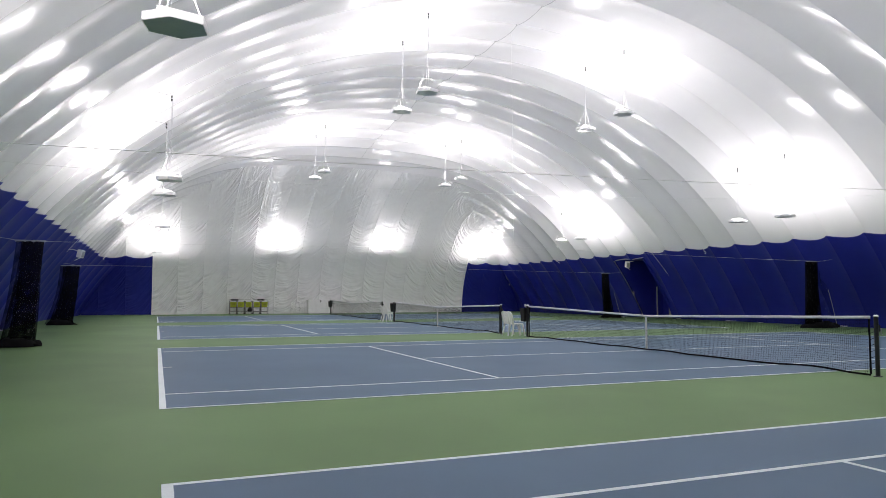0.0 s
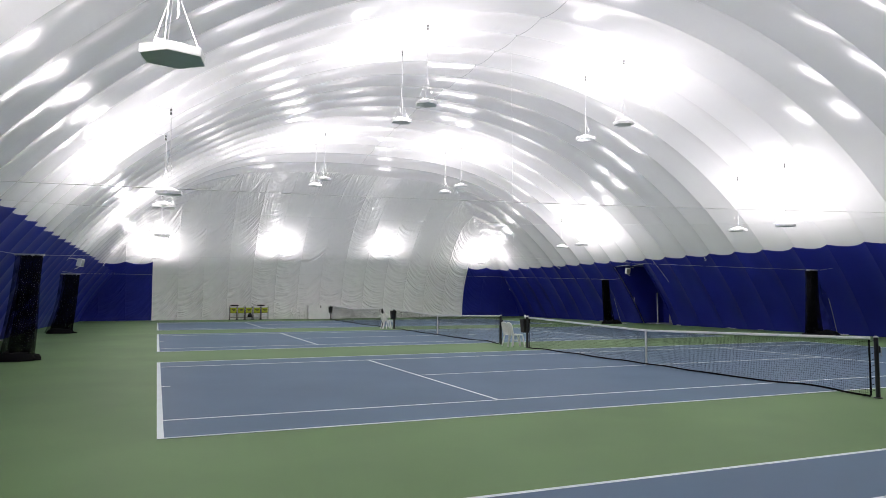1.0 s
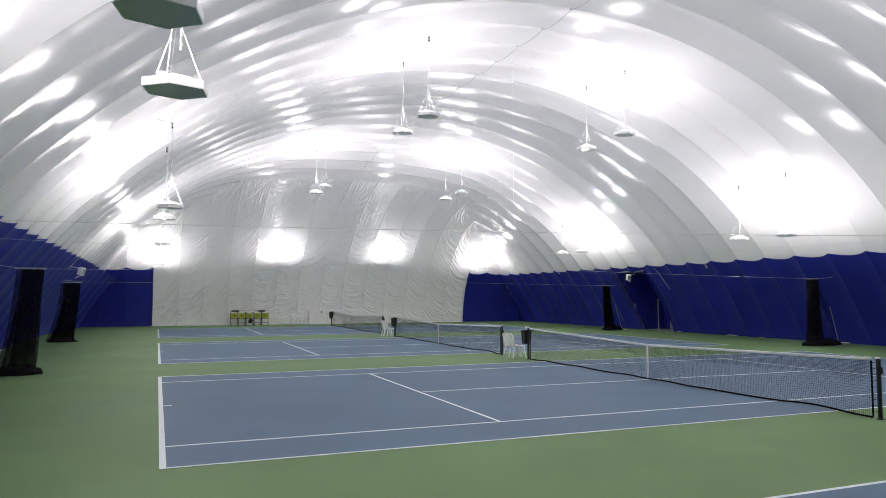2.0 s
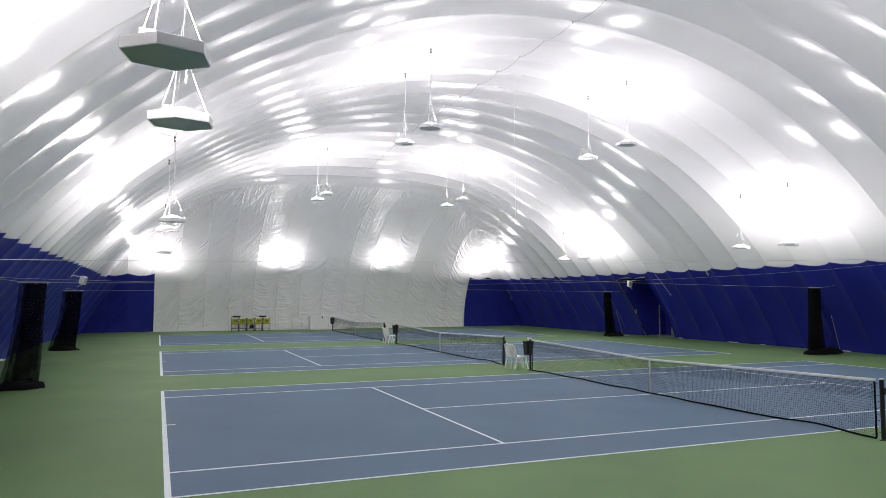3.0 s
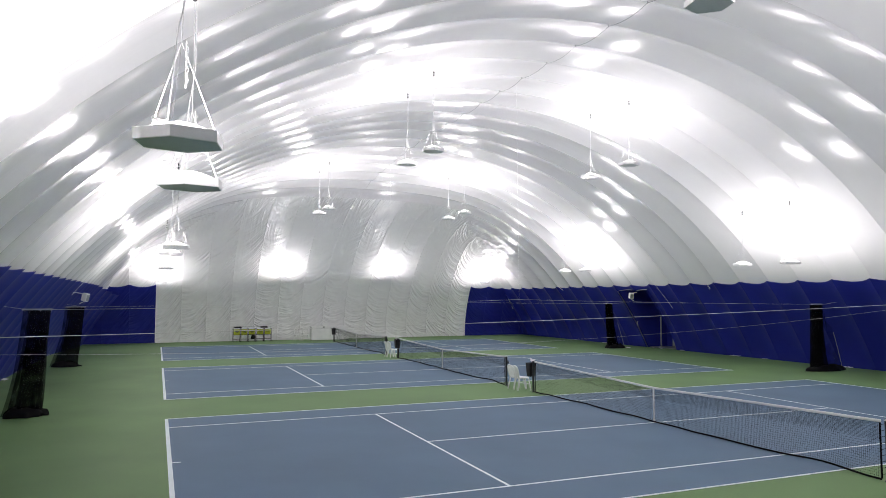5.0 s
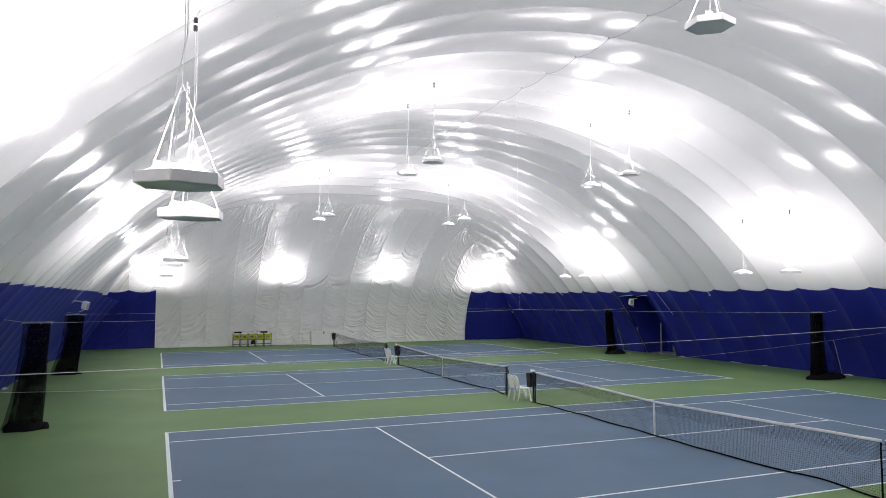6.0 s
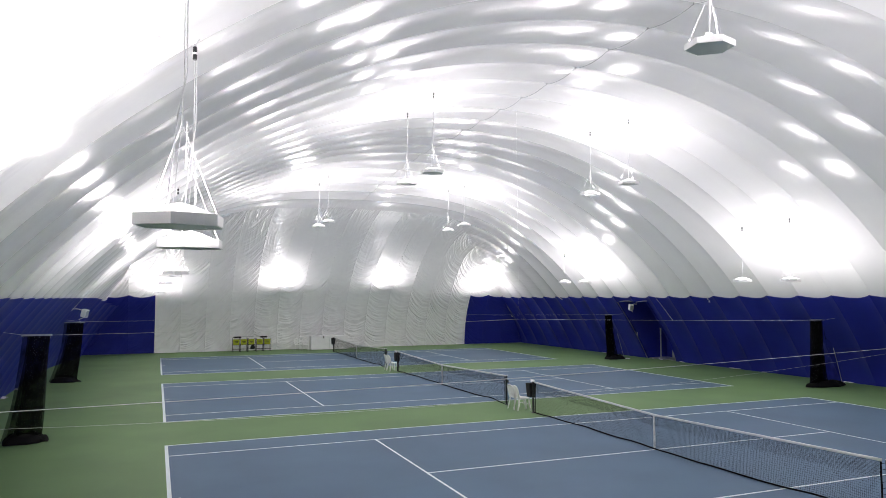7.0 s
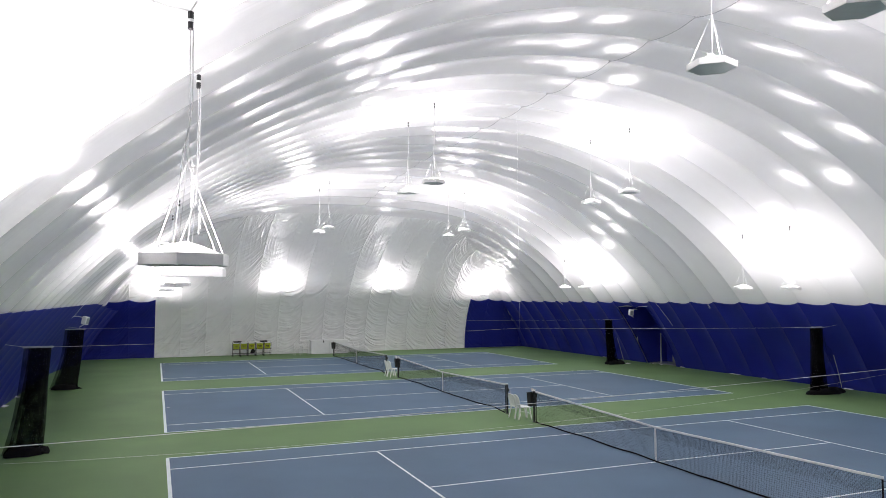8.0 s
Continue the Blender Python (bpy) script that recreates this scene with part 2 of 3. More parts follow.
def skin(x, y, inward=0.0):
    """A point of the bulged membrane, pushed inwards by some metres."""
    e = 0.05
    z = roof(x, y)
    n = Vector((-(roof(x + e, y) - roof(x - e, y)) / (2 * e), -(roof(x, y + e) - roof(x, y - e)) / (2 * e), 1)).normalized()
    d = (END_BULGE * bay(x, END_X, END_PITCH) if on_end(x, y) else BULGE * bay(y, RIB_Y, PITCH)) * min(1.0, z / 1.0)
    return Vector((x, y, z)) + (d - inward) * n


# ---- floor ----
slab = Shape().box((MID_X, MID_Y, -0.1), (2 * HALF + 0.8, Y_FAR - Y_NEAR + 0.8, 0.2))
tagged(part("floor", slab, M_GREEN), "matt green acrylic sports floor with worn patches", "floor", kind="structure")

COURTS = {"b": -14.79, "c": 0.0, "d": 14.82, "e": 29.74}


def court(y0):
    """A marked tennis court: a blue field with white lines."""
    m = Matrix.Translation((0, y0, 0))
    field = part("court", Shape().box((COURT_L / 2, COURT_W / 2, 0.001), (COURT_L, COURT_W, 0.006)), M_COURT)
    field.matrix_basis = m
    tagged(field, "slate blue acrylic tennis court with white painted lines", "tennis court", "tennis courts", "structure")

    def line(name, x0, y0_, x1, y1_):
        part(name, Shape().box(((x0 + x1) / 2, (y0_ + y1_) / 2, 0.0045), (x1 - x0, y1_ - y0_, 0.003)), M_LINE, field)
    w = 0.06
    line("baseline", 0, 0, 0.085, COURT_W)
    line("baseline", COURT_L - 0.085, 0, COURT_L, COURT_W)
    for y in (0, COURT_W - w):
        line("sideline", 0.085, y, COURT_L - 0.085, y + w)
    for y in (1.37, COURT_W - 1.37 - w):
        line("singles_line", 0.085, y, COURT_L - 0.085, y + w)
    a, b = HALF_NET - 6.4, HALF_NET + 6.4
    line("service_line", a, 1.37 + w, a + w, COURT_W - 1.37 - w)
    line("service_line", b - w, 1.37 + w, b, COURT_W - 1.37 - w)
    line("centre_line", a + w, COURT_W / 2 - w / 2, b - w, COURT_W / 2 + w / 2)
    line("centre_mark", 0.085, COURT_W / 2 - w / 2, 0.25, COURT_W / 2 + w / 2)
    line("centre_mark", COURT_L - 0.25, COURT_W / 2 - w / 2, COURT_L - 0.085, COURT_W / 2 + w / 2)


for y0 in COURTS.values():
    court(y0)


# ---- dome membrane and end wall ----
STEPS = (0, 0.025, 0.06, 0.11, 0.18, 0.28, 0.417, 0.583, 0.72, 0.82, 0.89, 0.94, 0.975)


def grid_lines(lo, hi, start, pitch, steps):
    """Values from lo to hi that fall on every rib, with even steps between."""
    k0, k1 = math.ceil((lo - start) / pitch - 1e-6), math.floor((hi - start) / pitch + 1e-6)
    vals = [start + pitch * (k + f) for k in range(k0 - 1, k1 + 1) for f in steps]
    return sorted({round(v, 5) for v in vals if lo < v < hi} | {lo, hi})


def sharpen(me):
    """Creases where the membrane is held down by the cross cables."""
    ys = np.empty(len(me.vertices) * 3)
    me.vertices.foreach_get("co", ys)
    on = {i for i, y in enumerate(ys.reshape(-1, 3)[:, 1]) if abs((y - RIB_Y) / PITCH - round((y - RIB_Y) / PITCH)) < 1e-3}
    for e in me.edges:
        if e.vertices[0] in on and e.vertices[1] in on:
            e.use_edge_sharp = True


def build_dome():
    xs = grid_lines(MID_X - HALF, MID_X + HALF, END_X, END_PITCH, STEPS)
    near = grid_lines(Y_NEAR, CREASE_Y, RIB_Y, PITCH, STEPS)
    far = [CREASE_Y + (Y_FAR - CREASE_Y) * (1 - (1 - i / 56) ** 1.6) for i in range(1, 57)]
    ys = near + far
    pts = [[skin(x, y) for x in xs] for y in ys]
    w = len(xs)
    main, ends = [], {}
    for i in range(len(ys) - 1):
        for j in range(w - 1):
            cx, cy = (xs[j] + xs[j + 1]) / 2, (ys[i] + ys[i + 1]) / 2
            q = (i * w + j, (i + 1) * w + j, (i + 1) * w + j + 1, i * w + j + 1)
            if cx > 27.5 and 25.49 < cy < 28.3:
                continue  # the exit
            if on_end(cx, cy):
                ends.setdefault(math.floor((cx - END_X) / END_PITCH), []).append(q)
            else:
                main.append(q)
    flat = [p for row in pts for p in row]

    def take(faces):
        used = sorted({i for f in faces for i in f})
        where = {i: n for n, i in enumerate(used)}
        return Shape().add([flat[i] for i in used], [tuple(where[i] for i in f) for f in faces])
    dome = part("ceiling", take(main), M_MEMBRANE, smooth=True)
    sharpen(dome.data)
    tagged(dome, "glossy white inflated vinyl dome with curved ribs", "ceiling", kind="structure")
    wall = thing("wall_far", Matrix(), "white vinyl end wall of upright bulging panels", "wall", kind="structure")
    for k in sorted(ends):
        part("panel", take(ends[k]), M_ENDWALL, wall, smooth=True)


build_dome()


# ---- blue banners round the foot of the dome ----
BANNER = 4.08


def side_banner(name, side, high):
    wall = thing(name, Matrix(), "dark blue vinyl banner wall with a scalloped top edge", "wall", kind="structure")
    k0, k1 = math.ceil((Y_NEAR - RIB_Y) / PITCH) , math.floor((Y_FAR - RIB_Y) / PITCH)
    for k in range(k0, k1 + 1):
        # the exit stays open under a short valance
        if side < 0 or k not in (8, 9):
            pieces = [(0.0, 1.0, 0.01)]
        elif k == 9:
            pieces = [(0.0, 1.0, 3.72)]
        else:
            pieces = [(0.0, 0.417, 0.01), (0.417, 1.0, 3.72)]
        for f0, f1, foot in pieces:
            banner_piece(wall, side, high, k, f0, f1, foot)


def banner_piece(wall, side, high, k, f0, f1, foot):
    rows = []
    for i in range(15):
        row = []
        for j in range(11):
            f = f0 + (f1 - f0) * j / 10
            top = high - (0.24 if side > 0 else 0.13) * (1 - abs(2 * f - 1) ** 2)
            z = foot + (top - foot) * i / 14
            off = arc_off(z)
            y = min(RIB_Y + PITCH * (k + f), Y_FAR - end_in(z) - 0.02)
            d = (0.19 if side > 0 else 0.13) * (1 - abs(2 * f - 1) ** PUFF) * min(1.0, z) - (0.125 if side > 0 else 0.065)
            if side < 0:
                # the far corner is rounded
                u = min(max((y - 35.0) / 9.5, 0.0), 1.0)
                d -= 0.85 * u * u * (3 - 2 * u)
            c = (off / RADIUS, (z + SINK) / RADIUS)
            row.append((MID_X + side * (off + d * c[0]), y, z + d * c[1]))
        rows.append(row)
    part("panel", Shape().sheet(rows), M_BLUE, wall, smooth=True)


side_banner("wall_left", -1, 4.05)
side_banner("wall_right", 1, BANNER + 0.05)


def end_banner(name, x0, x1):
    wall = thing(name, Matrix(), "dark blue vinyl banner across the end wall corner", "wall", kind="structure")
    k0, k1 = math.floor((x0 - END_X) / END_PITCH + 1e-6), math.ceil((x1 - END_X) / END_PITCH - 1e-6)
    for k in range(k0, k1):
        rows = []
        for i in range(15):
            row = []
            for j in range(11):
                f = j / 10
                z = 0.01 + (BANNER + 0.1 - 0.17 * (1 - abs(2 * f - 1) ** 2) - 0.01) * i / 14
                off = arc_off(z)
                x = min(max(END_X + END_PITCH * (k + f), x0, MID_X - off + 0.02), x1, MID_X + off - 0.02)
                d = END_BULGE * bay(x, END_X, END_PITCH) * min(1.0, z) - 0.05
                row.append((x, Y_FAR - end_in(z) + d, z))
            rows.append(row)
        part("panel", Shape().sheet(rows), M_BLUE_END, wall, smooth=True)


end_banner("wall_far_left", MID_X - HALF, END_X)
end_banner("wall_far_right", 24.13, MID_X + HALF)


# ---- hanging uplights ----
def lamp(x, y, z, turn, tip):
    """A hexagonal indirect lamp on cords, shining up at the dome; z is its underside."""
    t = thing("hanging_lamp", pose(x, y, z, tip, 0, 0) @ pose(0, 0, 0, 0, 0, turn), "white hexagonal uplight hung on white cords from the dome", "lamp", "hanging uplights")
    r = 0.39
    hexa = [(r * math.cos(math.radians(60 * i)), r * math.sin(math.radians(60 * i))) for i in range(6)]
    small = [(0.97 * a, 0.97 * b) for a, b in hexa]
    s = Shape()
    rings = [[(a, b, 0.012) for a, b in small], [(a, b, 0.0) for a, b in [(0.975 * p, 0.975 * q) for p, q in hexa]],
             [(a, b, 0.006) for a, b in hexa], [(a, b, 0.1) for a, b in hexa], [(0.985 * a, 0.985 * b, 0.105) for a, b in hexa],
             [(0.93 * a, 0.93 * b, 0.105) for a, b in hexa], [(0.93 * a, 0.93 * b, 0.03) for a, b in hexa]]
    vs = [p for ring in rings for p in ring]
    fs = [(k * 6 + i, k * 6 + (i + 1) % 6, (k + 1) * 6 + (i + 1) % 6, (k + 1) * 6 + i) for k in range(len(rings) - 1) for i in range(6)]
    s.add(vs, fs)
    body = part("housing", s, M_LAMP, t)
    part("base_plate", Shape().prism(small, 0.004, 0.014), M_PLATE, t, "dull grey underside")
    s = Shape()
    ring = [(0.9 * a, 0.9 * b, 0.1) for a, b in hexa] + [(0.42 * a, 0.42 * b, 0.172) for a, b in hexa] + [(0, 0, 0.215)]
    s.add(ring, [(i, (i + 1) % 6, 6 + (i + 1) % 6, 6 + i) for i in range(6)] + [(6 + i, 6 + (i + 1) % 6, 12) for i in range(6)])
    part("lens", s, M_LENS, t, "glowing translucent lens").visible_shadow = False
    for i in (0, 2, 4):
        a, b = hexa[i]
        part("cord", Shape().tube([(0.9 * a, 0.9 * b, 0.08), (0.0, 0.0, 0.9)], 0.0021, 5), M_CORD, t)
    # the strap runs level from the slope of the dome to the swivel
    out = math.copysign(0.4, x - MID_X)
    knot = roof(x + out, y) - z - 0.06
    aim = Matrix.Rotation(math.radians(-turn), 3, "Z")
    part("cord", Shape().tube([(0, 0, 0.9), (0.01, 0, knot * 0.6), (0, 0, knot - 0.16)], 0.005, 5), M_CORD, t)
    part("power_cord", Shape().tube([(-0.14, -0.08, 0.13), (-0.1, -0.06, 0.5), (-0.04, -0.02, 1.0), (0.04, 0.02, knot * 0.6), (0.03, 0.01, knot - 0.17)], 0.007, 5), M_CORD, t)
    swivel = part("swivel", Shape().tube([(0, 0, knot - 0.18), (0, 0, knot - 0.17), (0, 0, knot - 0.02), (0, 0, knot - 0.01)], [0.012, 0.026, 0.026, 0.012], 8), M_BLACK, t, "dark swivel")
    part("ring", Shape().tube([(0, 0, knot - 0.11), (0, 0, knot - 0.085)], 0.029, 10), M_TAPE, swivel)
    part("strap", Shape().tube([aim @ Vector((out * 1.02, 0, knot + 0.05)), aim @ Vector((out * 0.4, 0.01, knot + 0.005)), (0, 0, knot - 0.01), aim @ Vector((-out * 0.12, 0, knot + 0.08))], 0.009, 5), M_CORD, t)
    chain = Shape()
    for i in range(9):
        c = Vector((0.05 + 0.01 * (i % 2), 0.02, 0.9 - 0.045 * i))
        chain.tube([c + Vector((0.012 * math.cos(q) * (i % 2), 0.012 * math.cos(q) * ((i + 1) % 2), 0.028 * math.sin(q))) for q in [math.pi * 2 * k / 6 for k in range(6)]], 0.004, 4, closed=True)
    part("chain", chain, M_CORD, t)
    coil = [(-0.2 + 0.055 * math.cos(q * 0.7), -0.1 + 0.05 * math.sin(q * 0.7), 0.135 + 0.02 * math.sin(q * 0.7) + 0.003 * q) for q in range(19)]
    part("cable_coil", Shape().tube(coil, 0.009, 5), M_ROPE, t)
    light = bpy.data.lights.new("bulb", "POINT")
    light.shadow_soft_size, light.energy, light.color = 0.13, LAMP_WATTS * (0.85 if y > 40 else 1.0), LAMP_COLOUR
    bulb = new("bulb", light)
    bulb.parent = t
    bulb.matrix_basis = pose(0, 0, 0.14)


random.seed(4)
LAMPS = [
    (-0.125, -3.36, 4.6), (0.06, -1.05, 4.57), (7.9, -1.1, 8.0), (8.0, -3.55, 8.03), (15.8, -1.1, 8.1), (15.8, -3.4, 8.1), (23.6, -1.0, 4.65), (23.6, -3.3, 4.65),
    (0.2, 11.4, 4.65), (0.1, 14.6, 4.65), (8.0, 11.5, 8.05), (8.05, 14.25, 8.1), (15.85, 14.1, 8.1), (16.0, 11.8, 8.2), (23.6, 13.95, 4.65), (23.45, 11.3, 4.6),
    (0.1, 26.6, 4.65), (0.1, 28.9, 4.7), (8.05, 29.3, 7.95), (8.15, 27.4, 8.0), (15.8, 29.0, 7.95), (16.2, 27.5, 8.15), (24.0, 29.2, 4.9), (23.9, 26.8, 4.85),
    (-0.05, 42.6, 4.33), (8.27, 42.6, 4.75), (16.48, 42.6, 4.89), (24.6, 42.5, 4.44),
]
for x, y, z in LAMPS:
    lamp(x, y, z, 20 + random.uniform(-3, 3), 1.8 + random.uniform(-0.6, 0.6))


# ---- exit recess in the right wall ----
def exit_recess():
    y0, y1, top = 25.5, 28.3, 3.72
    t = thing("door_1", Matrix(), "dark blue exit recess with a grey door and steel jamb", "door", kind="structure")
    swap = Matrix(((1, 0, 0, 0), (0, 0, 1, 0), (0, 1, 0, 0), (0, 0, 0, 1)))
    cheek = [(MID_X + arc_off(top * i / 8) - 0.04, top * i / 8) for i in range(9)] + [(31.3, top), (31.3, 0)]
    part("side_wall", Shape().prism(cheek, y1, y1 + 0.05, swap), M_BLUE, t)
    part("side_wall", Shape().prism(cheek, y0 - 0.05, y0, swap), M_BLUE, t)
    part("back_wall", Shape().box((31.3, (y0 + y1) / 2, top / 2), (0.06, y1 - y0, top)), M_BLUE, t)
    part("lintel", Shape().box((29.5, (y0 + y1) / 2, top + 0.03), (3.8, y1 - y0 + 0.12, 0.06)), M_BLUE, t)
    part("threshold", Shape().box((30.6, (y0 + y1) / 2, 0.02), (1.5, y1 - y0 - 0.02, 0.03)), M_STEEL, t)
    leaf = part("door_leaf", Shape().box((31.24, 27.2, 1.03), (0.05, 1.0, 2.02)), M_DOOR, t, "grey metal door leaf", bevel=0.008)
    part("door_handle", Shape().tube([(31.2, 26.85, 1.02), (31.14, 26.85, 1.02), (31.14, 27.0, 1.02)], 0.012, 6), M_STEEL, leaf)
    part("pull_strap", Shape().box((28.9, y1 - 0.02, 1.55), (0.05, 0.03, 0.3)), M_TAPE, t, "white pull strap")
    part("jamb", Shape().box((29.75, 27.02, 1.0), (0.07, 0.07, 2.0)), M_STEEL, t, "galvanised steel jamb post", bevel=0.006)


exit_recess()


# ---- nets ----
def net_top(y):
    """Height of the net's upper edge along its length."""
    mid = COURT_W / 2
    return 0.914 + (1.07 - 0.914) * abs(y - mid) / (mid + 0.914)


def net_hang(y, k):
    """How far the cloth hangs out of plane; k is 0 at the top and 1 at the foot."""
    return k * (0.05 * math.sin(y * 0.9 + 0.6) + 0.03 * math.sin(y * 2.3))


def net_foot(y):
    return 0.035 + 0.018 * math.sin(y * 1.3 + 1) + 0.012 * math.sin(y * 3.1)


NET0, NET1 = -0.78, COURT_W + 0.78


def net_shapes():
    cords = Shape()
    cell, r = 0.042, 0.0018
    n = round((NET1 - NET0) / cell)

    def at(y, k):
        lo, hi = net_foot(y), net_top(y) - 0.03
        return (net_hang(y, k), y, hi + (lo - hi) * k)
    for i in range(n + 1):
        y = NET0 + (NET1 - NET0) * i / n
        cords.tube([at(y, 0), at(y, 0.5), at(y, 1)], r, 3)
    rows = 21
    for j in range(1, rows):
        cords.tube([at(NET0 + (NET1 - NET0) * i / 60, j / rows) for i in range(61)], r, 3)
    # the doubled upper third
    for i in range(n):
        y = NET0 + (NET1 - NET0) * (i + 0.5) / n
        a, b = at(y, 0), at(y, 0.3)
        cords.tube([(a[0] + 0.006, a[1], a[2]), (b[0] + 0.006, b[1], b[2])], r, 3)
    for j in range(7):
        cords.tube([tuple(p + q for p, q in zip(at(NET0 + (NET1 - NET0) * i / 60, (j + 0.5) / rows), (0.006, 0, 0))) for i in range(61)], r, 3)
    band = Shape()
    ys = [NET0 - 0.02 + (NET1 - NET0 + 0.04) * i / 48 for i in range(49)]
    ring = [(-0.009, -0.03), (-0.012, 0.0), (-0.007, 0.024), (0.007, 0.024), (0.012, 0.0), (0.009, -0.03)]
    verts = [(dx, y, net_top(y) - 0.01 + dz + 0.002 * math.sin(y * 7)) for y in ys for dx, dz in ring]
    faces = [(i * 6 + j, i * 6 + (j + 1) % 6, (i + 1) * 6 + (j + 1) % 6, (i + 1) * 6 + j) for i in range(48) for j in range(6)]
    band.add(verts, faces + [tuple(range(6))[::-1], tuple(48 * 6 + j for j in range(6))])
    foot = Shape()
    verts = [(net_hang(y, 1) + dx, y, max(net_foot(y), 0.03) + dz) for y in ys for dx, dz in ((-0.01, -0.02), (0.01, -0.02), (0.012, 0.014), (-0.012, 0.014))]
    foot.add(verts, [(i * 4 + j, i * 4 + (j + 1) % 4, (i + 1) * 4 + (j + 1) % 4, (i + 1) * 4 + j) for i in range(48) for j in range(4)]
             + [(3, 2, 1, 0), (192, 193, 194, 195)])
    return cords, band, foot


def first_net():
    t = thing("tennis_net", pose(HALF_NET, 0, 0), "black tennis net with a white headband and centre strap", "net", "tennis nets")
    cords, band, foot = net_shapes()
    tagged(part("net_mesh", cords, M_NET, t), kind="stuff")
    part("headband", band, M_TAPE, t, "white canvas headband", smooth=True)
    part("foot_band", foot, M_NET, t, "black bottom band")
    m = COURT_W / 2
    part("centre_strap", Shape().box((0, m, 0.46), (0.03, 0.055, 0.9)).box((0, m, 0.01), (0.06, 0.07, 0.02)), M_TAPE, t, "white centre strap", bevel=0.004)
    for y in (NET0, NET1):
        part("side_band", Shape().box((0, y, 0.53), (0.014, 0.03, 1.0)), M_NET, t)
    for y, q in ((NET0, -0.1), (NET1, 0.1)):
        for j in range(9):
            part("lace", Shape().tube([(0, y, 0.1 + 0.11 * j), (0, y + q, 0.14 + 0.11 * j)], 0.004, 4), M_NET, t)
    return t


NET = first_net()
for key in ("b", "d", "e"):
    copy_thing(NET, pose(HALF_NET, COURTS[key], 0))


def first_post():
    t = thing("net_post", pose(HALF_NET, -0.914, 0), "black round steel net post standing in the court", "net post", "net posts")
    part("pole", Shape().tube([(0, 0, 0), (0, 0, 0.02), (0, 0, 1.06), (0, 0, 1.075)], [0.04, 0.038, 0.038, 0.03], 14), M_BLACK, t, smooth=False)
    part("collar", Shape().tube([(0, 0, 0.002), (0, 0, 0.014), (0, 0, 0.02)], [0.075, 0.075, 0.05], 16), M_BLACK, t)
    part("cap", Shape().tube([(0, 0, 1.072), (0, 0, 1.085), (0, 0, 1.1)], [0.044, 0.044, 0.025], 14), M_TAPE, t, "pale post cap")
    winch = part("winch", Shape().box((0.055, 0, 0.86), (0.05, 0.05, 0.12)), M_BLACK, t, bevel=0.006)
    part("crank", Shape().tube([(0.08, 0, 0.86), (0.12, 0, 0.86), (0.12, 0, 0.75), (0.16, 0, 0.75)], 0.009, 6), M_STEEL, winch)
    return t


POST = first_post()
for key, y0 in COURTS.items():
    for dy in (-0.914, COURT_W + 0.914):
        if not (key == "c" and dy < 0):
            copy_thing(POST, pose(HALF_NET, y0 + dy, 0, 0, 0, 0 if dy < 0 else 20))


# ---- bins strapped to the far posts ----
def bin_on_post(y):
    t = thing("litter_bin", pose(HALF_NET + 0.02, y + 0.19, 0.53), "black plastic litter bin strapped to a net post", "bin", "litter bins")
    s = Shape()
    w0, w1, h = 0.11, 0.135, 0.45
    s.add([(sx * w, sy * w, z) for w, z in ((w0, 0), (w1, h), (w1 - 0.012, h), (w0 - 0.012, 0.012)) for sx, sy in ((-1, -1), (1, -1), (1, 1), (-1, 1))],
          [(k * 4 + i, k * 4 + (i + 1) % 4, (k + 1) * 4 + (i + 1) % 4, (k + 1) * 4 + i) for k in range(3) for i in range(4)] + [(3, 2, 1, 0), (12, 13, 14, 15)])
    part("bin_body", s, M_RUBBER, t)
    s = Shape().tube([(-w1, -w1, h), (w1, -w1, h), (w1, w1, h), (-w1, w1, h)], 0.014, 6, closed=True)
    part("rim", s, M_RUBBER, t)
    part("strap", Shape().box((-0.02, -0.145, 0.22), (0.1, 0.07, 0.03)), M_RUBBER, t)
    s = Shape()
    random.seed(int(y * 10))
    for i in range(3):
        c = Vector((random.uniform(-0.08, 0.1), random.uniform(-0.08, 0.08), h + 0.01 + 0.03 * i))
        s.tube([c, c + Vector((random.uniform(-0.05, 0.05), random.uniform(-0.05, 0.05), 0.09))], [0.03, 0.04], 9)
    cups = part("paper_cup", s, M_PLASTIC, None)
    cups.matrix_basis = pose(HALF_NET + 0.02, y + 0.19, 0.53)
    tagged(cups, "crumpled white paper cups heaped in a bin", "cups")


for key in ("c", "d", "e"):
    bin_on_post(COURTS[key] + COURT_W + 0.914)


